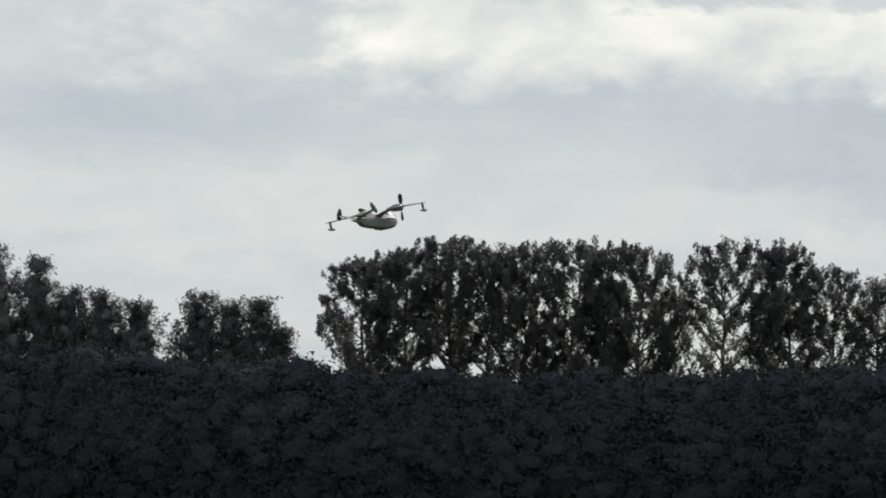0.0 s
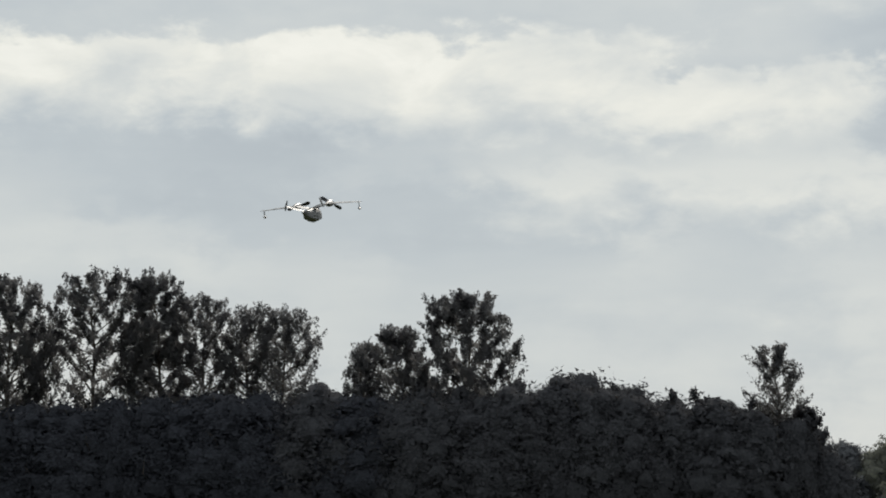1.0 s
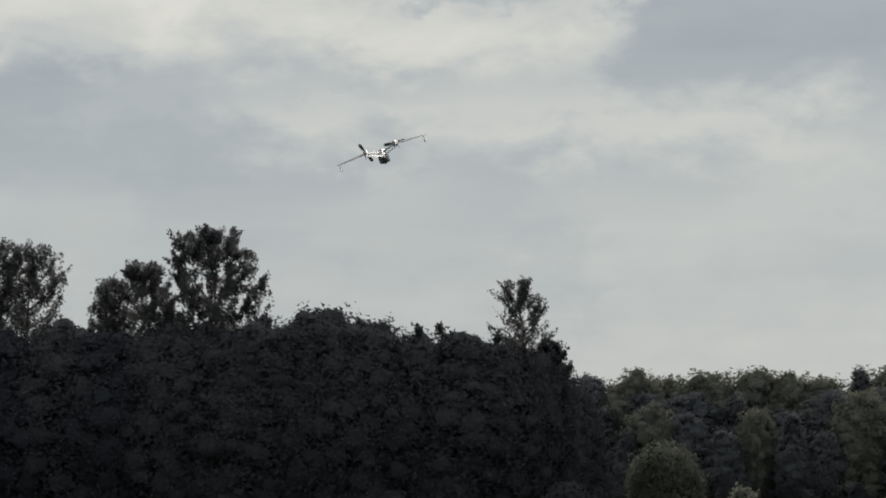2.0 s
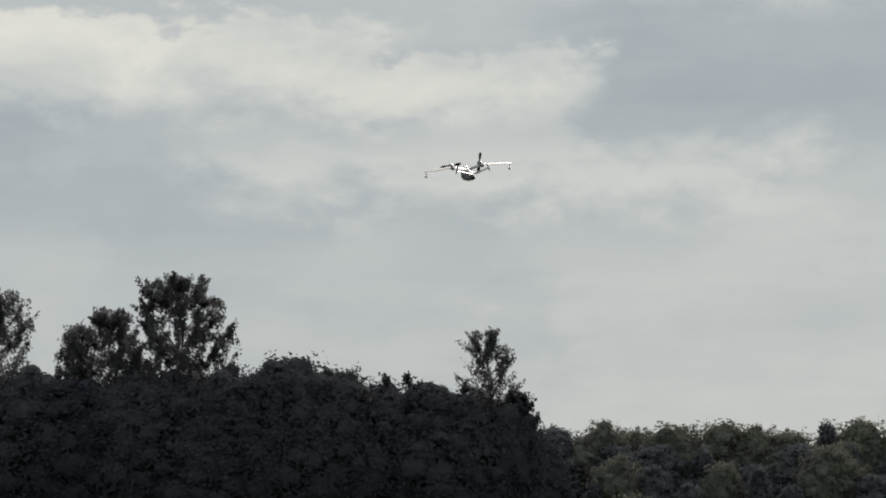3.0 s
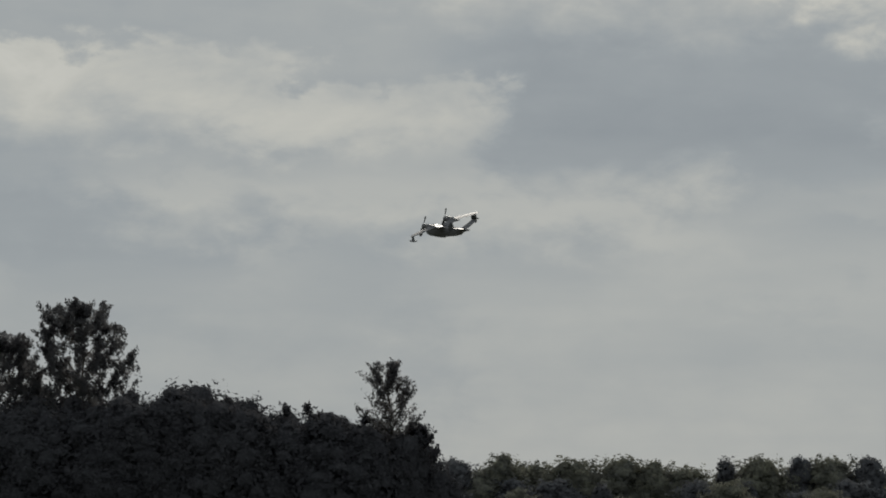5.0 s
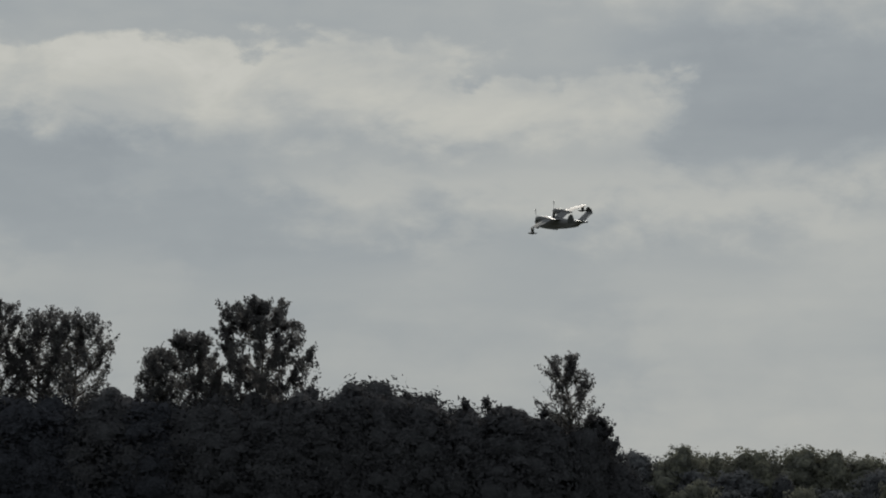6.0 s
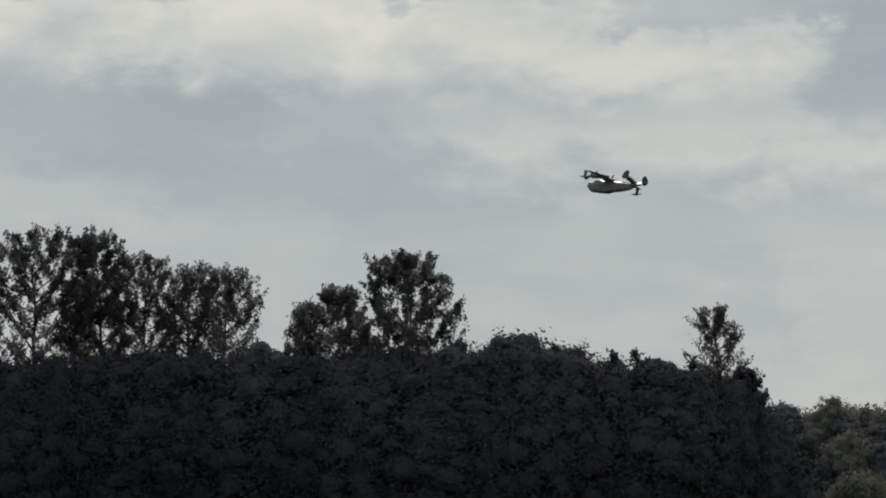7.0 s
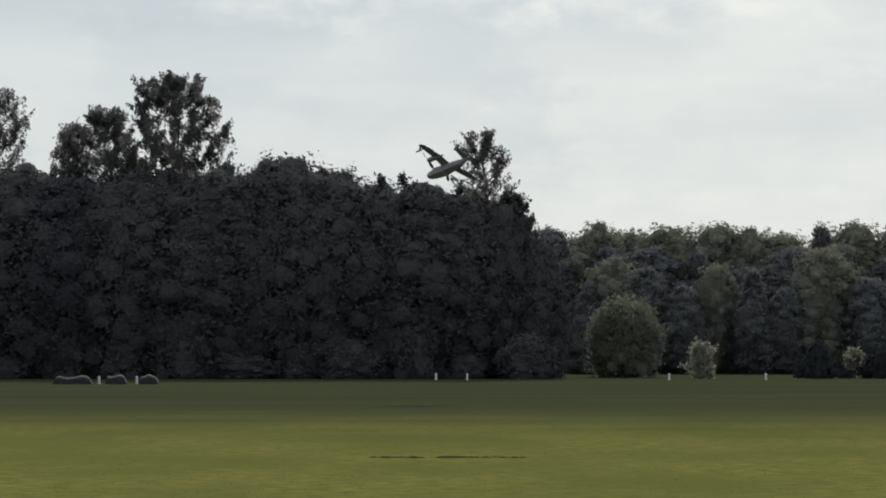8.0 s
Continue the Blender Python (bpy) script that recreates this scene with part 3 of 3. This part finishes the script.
def make_bushes():
    make_tree("bush", "rounded olive-green bush at the field's edge", 11.5, 214, 4.75, 0.3, 2.55, "dome", 22, 9000, 0.18, 0.26, SHRUB_LEAF, 31, core=150, twig=0.5, mass=0.92, bulk=70, puff=0.3, loose=0.45, shag=0.7)
    make_tree("bush", "small pale willow bush at the field's edge", 15.7, 205, 2.1, 0.1, 0.85, "dome", 18, 2600, 0.15, 0.2, WILLOW_LEAF, 32, core=25, twig=0.3)
    make_tree("bush", "dark conical bush at the field's edge", 22.8, 205, 2.35, 0.05, 1.7, "cone", 9, 3000, 0.16, 0.08, DARK_LEAF, 33, core=40, sprays=1, twig=0.1, mass=0.95)
    make_tree("bush", "pale leafy shrub at the field's edge", 25.3, 207, 1.8, 0.6, 0.6, "oval", 14, 900, 0.16, 0.15, WILLOW_LEAF, 34, core=10, twig=0.3)
    make_tree("bush", "dark low bush at the field's edge", 27.0, 206, 1.8, 0.2, 1.8, "dome", 18, 3600, 0.18, 0.2, DARK_LEAF, 35, core=50, twig=0.2, mass=0.85)


make_bushes()


# ---- field edge: posts and covered piles ----
def make_posts():
    def one():
        post = tagged(new("marker_post"), "short white-painted marker post in the grass", "post", "white marker posts")
        r = 0.062
        ring = lambda z, s: [(s * r * math.cos(k * math.pi / 5), s * r * math.sin(k * math.pi / 5), z) for k in range(10)]
        part("shaft", loft([ring(-0.05, 1.1), ring(0.0, 1.1), ring(0.30, 0.95)]), WHITE, post)
        part("cap", loft([ring(0.30, 1.15), ring(0.34, 1.15), ring(0.39, 0.5)]), WHITE, post)
        return post
    first = one()
    first.location = (-0.4, 195, 0)
    for x, y in ((1.4, 195), (13.1, 195), (18.7, 195), (-17.56, 172), (-15.64, 172)):
        copy_thing(first, pose(x, y, 0, 0, 0, x * 40))


def make_pile(x, y, length, height, seed, label):
    """A low heap under a tarpaulin, sagging between what lies beneath."""
    rng = np.random.default_rng(seed)
    rings, n = [], 14
    for i in range(n + 1):
        s = i / n
        h = height * (0.88 + 0.12 * math.sin(s * 9 + seed)) * (1 - abs(2 * s - 1) ** 10) + 0.03
        w = 0.55 * (1 - 0.5 * abs(2 * s - 1) ** 4)
        rings.append([(x + (s - 0.5) * length, y + w * math.cos(a), h * max(0.0, math.sin(a)) ** 0.4 + rng.normal() * 0.012) for a in np.linspace(math.pi, 0, 9)])
    tagged(part("tarpaulin", loft(rings), TARP), label, "tarpaulin", "grey tarpaulins")


make_posts()
make_pile(-18.8, 171, 2.0, 0.40, 1, "low load under a weathered grey tarpaulin")
make_pile(-16.6, 171, 1.1, 0.46, 2, "short load under a weathered grey tarpaulin")
make_pile(-14.95, 171, 1.0, 0.46, 3, "short load under a weathered grey tarpaulin")


def make_grass():
    """Loose blades that break up the mown surface, and darker scuffed turf."""
    rng = np.random.default_rng(3)
    n = 5000
    y = 34 + 75 * rng.random(n) ** 1.5
    x = (rng.random(n) - 0.5) * (0.30 * y + 4)
    h = rng.uniform(0.006, 0.018, n)
    turn, w = rng.uniform(0, 6.283, n), rng.uniform(0.006, 0.016, n)
    lean = rng.normal(size=(n, 2)) * h[:, None] * 0.5
    dx, dy = np.cos(turn) * w, np.sin(turn) * w
    zero = np.full(n, -0.005)
    verts = np.stack([np.stack([x - dx, y - dy, zero], 1), np.stack([x + dx, y + dy, zero], 1), np.stack([x + lean[:, 0], y + lean[:, 1], h], 1)], 1).reshape(-1, 3)
    mesh = bpy.data.meshes.new("grass")
    mesh.from_pydata(verts.tolist(), [], np.arange(3 * n).reshape(-1, 3).tolist())
    tagged(dress("grass", mesh, TUFT, smooth=False), "short yellow-green mown grass blades", "grass", kind="stuff")
    bm = bmesh.new()
    for _ in range(120):
        cx, cy = rng.choice((-0.9, -0.5, 0.05, 0.1, 0.15, 0.2, 0.32, 0.62, 1.05)) + rng.normal() * 0.11, 53.6 + rng.normal() * 0.10
        r = rng.uniform(0.018, 0.055)
        ring = [bm.verts.new((cx + r * 1.8 * math.cos(a), cy + r * math.sin(a), 0.004)) for a in np.linspace(0, 6.283, 7)[:-1]]
        top = bm.verts.new((cx, cy, r * 0.45))
        for p, q in zip(ring, ring[1:] + ring[:1]):
            bm.faces.new((p, q, top))
    tagged(part("turf_scuff", bm, SOIL), "line of dark scuffed turf clods", "turf", kind="stuff")


make_grass()


# ---- the flying boat ----
def make_hull(plane):
    # station: y, half width, keel z, chine z, top z
    stations = ((0.935, 0.024, 0.030, 0.04, 0.078), (0.90, 0.046, -0.025, 0.005, 0.095), (0.82, 0.086, -0.105, -0.055, 0.125), (0.74, 0.115, -0.150, -0.09, 0.152), (0.60, 0.142, -0.165, -0.105, 0.185),
                (0.34, 0.165, -0.18, -0.12, 0.22), (0.05, 0.165, -0.185, -0.13, 0.22), (0.02, 0.162, -0.15, -0.11, 0.22),
                (-0.30, 0.145, -0.115, -0.075, 0.21), (-0.62, 0.110, -0.065, -0.03, 0.20), (-0.80, 0.075, -0.02, 0.01, 0.195),
                (-0.92, 0.052, 0.065, 0.085, 0.19), (-1.08, 0.036, 0.115, 0.125, 0.185), (-1.22, 0.020, 0.14, 0.148, 0.175))
    rings = []
    for y, w, keel, chine, top in stations:
        side = [(0, keel), (w * 0.55, (keel + chine) / 2 + 0.004), (w, chine), (w * 1.0, chine + (top - chine) * 0.35), (w * 0.93, chine + (top - chine) * 0.65), (w * 0.66, chine + (top - chine) * 0.9), (0, top)]
        rings.append([(sx, y, sz) for sx, sz in side] + [(-sx, y, sz) for sx, sz in side[-2:0:-1]])
    part("hull", loft(rings), PAINT, plane, "dark grey boat hull with a stepped bottom", False)
    glass = []
    for y, w, z0, z1 in ((0.66, 0.05, 0.17, 0.185), (0.60, 0.10, 0.17, 0.225), (0.48, 0.105, 0.18, 0.25), (0.36, 0.08, 0.19, 0.235), (0.30, 0.05, 0.2, 0.215)):
        glass.append([(w * math.cos(a), y, z0 + (z1 - z0) * math.sin(a)) for a in np.linspace(0, math.pi, 8)])
    part("canopy", loft(glass), GLASS, plane, "dark glazed cockpit canopy")
    turret = [[(0.06 * s * math.cos(a), 0.85 + 0.05 * s * math.sin(a), z) for a in np.linspace(0, 2 * math.pi, 11)[:-1]] for s, z in ((1, 0.09), (0.95, 0.125), (0.7, 0.142), (0.2, 0.15))]
    part("bow_turret", loft(turret), GLASS, plane, "small dark domed bow turret")


def make_wing(plane, side):
    # inner gull panel up to the engine, then the long outer panel
    inner = [foil((side * x, le, 0), (side * x, te, 0), z, t) for x, le, te, z, t in ((0.06, 0.21, -0.17, 0.20, 0.058), (0.26, 0.205, -0.16, 0.255, 0.054), (0.47, 0.195, -0.15, 0.305, 0.050))]
    part("inner_wing", loft(inner), PAINT, plane)
    outer = [foil((side * x, le, 0), (side * x, te, 0), z, t) for x, le, te, z, t in ((0.47, 0.195, -0.15, 0.305, 0.050), (0.8, 0.145, -0.14, 0.298, 0.040), (1.15, 0.085, -0.13, 0.285, 0.028), (1.38, 0.04, -0.128, 0.275, 0.020), (1.45, 0.0, -0.12, 0.272, 0.010))]
    part("outer_wing", loft(outer), PAINT, plane)
    ail = [foil((side * x, le, 0), (side * x, te, 0), z, 0.010) for x, le, te, z in ((0.85, -0.135, -0.185, 0.295), (1.36, -0.12, -0.165, 0.277))]
    part("aileron", loft(ail), PAINT, plane)
    cx = side * 0.468
    ring = lambda y, r, z=0.30, flat=1.0: [(cx + r * math.cos(a), y, z + flat * r * math.sin(a)) for a in np.linspace(0, 2 * math.pi, 13)[:-1]]
    nac = part("nacelle", loft([ring(0.455, 0.055), ring(0.45, 0.082), ring(0.40, 0.092), ring(0.24, 0.092), ring(0.05, 0.078, 0.295), ring(-0.12, 0.045, 0.29), ring(-0.26, 0.012, 0.30)]), PAINT, plane, "dark grey engine nacelle")
    part("cowl_ring", loft([ring(0.452, 0.086), ring(0.462, 0.078), ring(0.462, 0.05), ring(0.448, 0.05)], False), BLADE, nac)
    fx = side * 1.363
    bodyr = lambda y, w, z0, z1: [(fx, y, z0), (fx + w, y, z0 + (z1 - z0) * 0.45), (fx + w * 0.8, y, z1 - 0.008), (fx, y, z1), (fx - w * 0.8, y, z1 - 0.008), (fx - w, y, z0 + (z1 - z0) * 0.45)]
    flt = part("wing_float", loft([bodyr(0.20, 0.006, 0.085, 0.10), bodyr(0.13, 0.03, 0.06, 0.115), bodyr(0.0, 0.038, 0.05, 0.12), bodyr(-0.01, 0.036, 0.06, 0.12), bodyr(-0.14, 0.02, 0.08, 0.115), bodyr(-0.20, 0.005, 0.10, 0.112)]), PAINT, plane, "dark grey wing-tip float")
    part("float_strut", loft([foil((fx, 0.055, 0.11), (fx, -0.065, 0.11), 0, 0.012, (1, 0, 0)), foil((fx, 0.045, 0.275), (fx, -0.075, 0.275), 0, 0.010, (1, 0, 0))]), PAINT, flt)


def make_tail(plane):
    for side in (-1, 1):
        panel = [foil((side * x, le, 0), (side * x, te, 0), z, t) for x, le, te, z, t in ((0.02, -0.79, -1.05, 0.185, 0.024), (0.26, -0.80, -1.035, 0.26, 0.021), (0.505, -0.81, -1.02, 0.34, 0.016))]
        part("tailplane", loft(panel), PAINT, plane)
        cx = side * 0.516
        out = Vector((side * -0.30, 0, 0.954))
        flat = Vector((0.954, 0, side * 0.30))
        rings = []
        for s, le, te, t in ((-0.105, -0.87, -0.94, 0.006), (-0.085, -0.835, -0.99, 0.012), (-0.02, -0.805, -1.022, 0.016), (0.06, -0.81, -1.027, 0.016), (0.13, -0.84, -1.017, 0.013), (0.18, -0.885, -0.995, 0.008), (0.197, -0.915, -0.965, 0.004)):
            c = Vector((cx, 0, 0.335)) + out * s
            rings.append(foil((c.x, le, c.z), (c.x, te, c.z), 0, t, flat))
        fin = part("fin", loft(rings), FIN_PAINT, plane, "oval dark grey tail fin")
        rud = []
        for s, le, te in ((-0.06, -1.004, -1.036), (0.04, -1.020, -1.056), (0.12, -1.012, -1.042)):
            c = Vector((cx, 0, 0.335)) + out * s
            rud.append(foil((c.x, le, c.z), (c.x, te, c.z), 0, 0.005, flat))
        part("rudder", loft(rud), FIN_PAINT, fin)
    elev = [foil((x, -1.045, 0), (x, -1.085, 0), z, 0.006) for x, z in ((-0.44, 0.325), (-0.05, 0.19))]
    part("elevator", loft(elev), PAINT, plane)
    elev = [foil((x, -1.045, 0), (x, -1.085, 0), z, 0.006) for x, z in ((0.05, 0.19), (0.44, 0.325))]
    part("elevator", loft(elev), PAINT, plane)


def make_propeller(plane, side):
    """A two-bladed propeller; it turns about its own y axis."""
    prop = new("propeller")
    prop.parent = plane
    spin = [[(r * math.cos(a), y, r * math.sin(a)) for a in np.linspace(0, 2 * math.pi, 13)[:-1]] for y, r in ((-0.02, 0.036), (0.01, 0.036), (0.04, 0.026), (0.062, 0.006))]
    part("spinner", loft(spin), METAL, prop, "polished metal spinner")
    for d in (1, -1):
        rings = []
        for s, c, tw in ((0.03, 0.022, 55), (0.08, 0.036, 45), (0.16, 0.052, 34), (0.25, 0.056, 26), (0.31, 0.048, 22), (0.335, 0.026, 20), (0.342, 0.008, 20)):
            ax = Vector((d * math.cos(radians(tw)), math.sin(radians(tw)), 0))
            nm = Vector((-d * math.sin(radians(tw)), math.cos(radians(tw)), 0))
            mid = Vector((0, 0, d * s))
            rings.append(foil(mid + ax * c, mid - ax * c, 0, 0.006, nm, 5))
        part("blade", loft(rings), BLADE, prop, "broad black propeller blade")
    return prop


def make_plane():
    plane = tagged(new("flying_boat"), "dark grey twin-engined model flying boat with gull wings, in flight", "model aircraft")
    make_hull(plane)
    for side in (-1, 1):
        make_wing(plane, side)
    make_tail(plane)
    return plane, make_propeller(plane, -1), make_propeller(plane, 1)


plane, prop_left, prop_right = make_plane()


def make_insect():
    """A dragonfly that crosses close before the lens."""
    fly = tagged(new("dragonfly"), "small dark dragonfly crossing the sky with spread wings", "insect")
    body = loft(tube_rings([Vector((x, 0, 0)) for x in (-0.012, -0.009, -0.004, 0.004, 0.016)], [0.0015, 0.0025, 0.0024, 0.0012, 0.0008], 6))
    part("body", body, BLADE, fly)
    for side in (-1, 1):
        for x in (-0.006, -0.002):
            wing = [foil((x - 0.001, 0.002 * side, 0.001), (x + 0.001, 0.002 * side, 0.001), 0, 0.0002, n=4), foil((x - 0.003, 0.010 * side, 0.003), (x + 0.002, 0.010 * side, 0.003), 0, 0.0002, n=4), foil((x - 0.001, 0.016 * side, 0.004), (x + 0.001, 0.016 * side, 0.004), 0, 0.0002, n=4)]
            part("wing", loft(wing), GLASS, fly)
    return fly


dragonfly = make_insect()
gnat = copy_thing(dragonfly, pose(-3, 15, 6.5))
tagged(gnat, "tiny dark gnat hovering against the clouds", "insect")
gnat.name, gnat.scale = "gnat", (0.3, 0.3, 0.3)


# ---- what moves ----
def spin_rows(side, keys):
    """Rows for a propeller: its angle passes through the keys (seconds, degrees) and goes round fast between them."""
    rows, total = [(0.0, keys[0][1])], keys[0][1]
    for (t1, _), (t2, a2) in zip(keys, keys[1:]):
        steps = round((t2 - t1) * 10)
        goal = total + 66.0 * steps
        goal += (a2 - goal + 90) % 180 - 90
        for i in range(1, steps + 1):
            rows.append((t1 + (t2 - t1) * i / steps, total + (goal - total) * i / steps))
        total = goal
    return [(t, Matrix.Translation((side * 0.468, 0.485, 0.30)) @ Matrix.Rotation(radians(d), 4, "Y")) for t, d in rows]


def motions():
    walk(plane, [
        (0, craft(-24.25, 80.27, 9.46, -13.5, 9.0, -8.6)),
        (0.2, craft(-21.82, 83.41, 10.02, -11.1, 10.0, -6.9)),
        (0.4, craft(-19.33, 86.05, 10.54, -9.9, 10.3, -4.0)),
        (0.5, craft(-18.4, 87.27, 10.81, -8.5, 8.2, -3.3)),
        (0.7, craft(-15.91, 89.98, 11.21, -5.9, 9.6, -3.2)),
        (0.8, craft(-14.32, 91.06, 11.34, -6.7, 8.6, -2.9)),
        (1, craft(-11.72, 93.1, 11.57, -5.3, 8.5, -3.9)),
        (1.2, craft(-9.16, 94.87, 11.63, -2.3, 4.8, -10.2)),
        (1.5, craft(-6.25, 99.41, 11.65, -0.6, 1.1, -14.7)),
        (1.7, craft(-4.54, 100.75, 11.82, 1.6, 9.4, -21.2)),
        (2.8, craft(-0.42, 107.77, 13.43, 10.5, 13.3, -7.2)),
        (3, craft(0.7, 107.25, 13.68, 10.1, 14.6, -6.6)),
        (3.2, craft(1.87, 107.37, 13.75, 12.6, 10.7, -11.5)),
        (3.5, craft(3.36, 107.84, 13.8, 17.0, 9.1, -12.3)),
        (3.7, craft(3.94, 107.47, 13.76, 21.7, 7.7, -17.5)),
        (4, craft(4.33, 107.33, 13.4, 27.8, 7.8, -19.8)),
        (4.2, craft(4.19, 107.9, 13.09, 29.4, 5.5, -19.7)),
        (5.3, craft(2.51, 107.7, 12.93, 44.6, 10.0, -18.9)),
        (5.5, craft(2.11, 107.96, 13.05, 47.2, 11.2, -17.0)),
        (5.8, craft(1.43, 108.47, 13.03, 50.8, 3.1, -15.4)),
        (6, craft(1.02, 108.33, 13.0, 52.8, 7.0, -20.3)),
        (6.2, craft(0.36, 107.9, 12.98, 56.3, 8.9, -23.0)),
        (6.5, craft(-0.64, 106.08, 12.85, 59.5, 8.2, -19.2)),
        (6.7, craft(-1.34, 105.67, 12.74, 58.5, 8.4, -13.7)),
        (7, craft(-2.02, 106.33, 12.43, 53.1, 6.2, 7.8)),
        (7.2, craft(-2.13, 109.21, 12.27, 53.8, -0.1, 26.9)),
        (7.3, craft(-2.06, 110.58, 12.07, 55.2, -4.3, 33.2)),
        (7.5, craft(-1.75, 112.86, 11.34, 56.5, -7.7, 43.2)),
        (7.6, craft(-1.51, 113.89, 10.65, 53.6, -9.6, 45.1)),
        (7.8, craft(-0.79, 115.9, 9.34, 52.6, -12.4, 37.2)),
        (8, craft(0.11, 117.71, 8.03, 47.8, -13.6, 24.3)),
    ])
    walk(dragonfly, [(t, pose(1.13 - 6.5 * (t - 4.0), 15.0, z)) for t, z in ((0.0, 2.9), (2.0, 2.6), (3.8, 2.68), (4.0, 2.71), (4.2, 2.81), (6.0, 3.1), (8.0, 3.0))])
    walk(gnat, [(t, pose(x, 15.0, z)) for t, x, z in ((0.0, -3.0, 6.5), (3.6, -0.3, 5.5), (3.8, 0.15, 3.4), (3.9, 0.30, 3.10), (4.0, 0.477, 2.909), (4.1, 0.457, 3.06), (4.3, 0.8, 3.9), (4.6, 1.6, 5.6), (8.0, 6.0, 7.0))])
    walk(prop_left, spin_rows(-1, ((0.0, -60), (0.5, 66), (1.0, 78), (1.5, 18), (3.0, 84), (3.5, 98), (4.0, 122), (5.5, 168), (6.5, 10), (7.0, 60), (7.5, 8), (8.0, 120))))
    walk(prop_right, spin_rows(1, ((0.0, 5), (0.5, 125), (1.0, 124), (1.5, 138), (3.0, 10), (3.5, 95), (4.0, 48), (5.5, 15), (6.5, 10), (7.0, 40), (7.5, 60), (8.0, 150))))


motions()
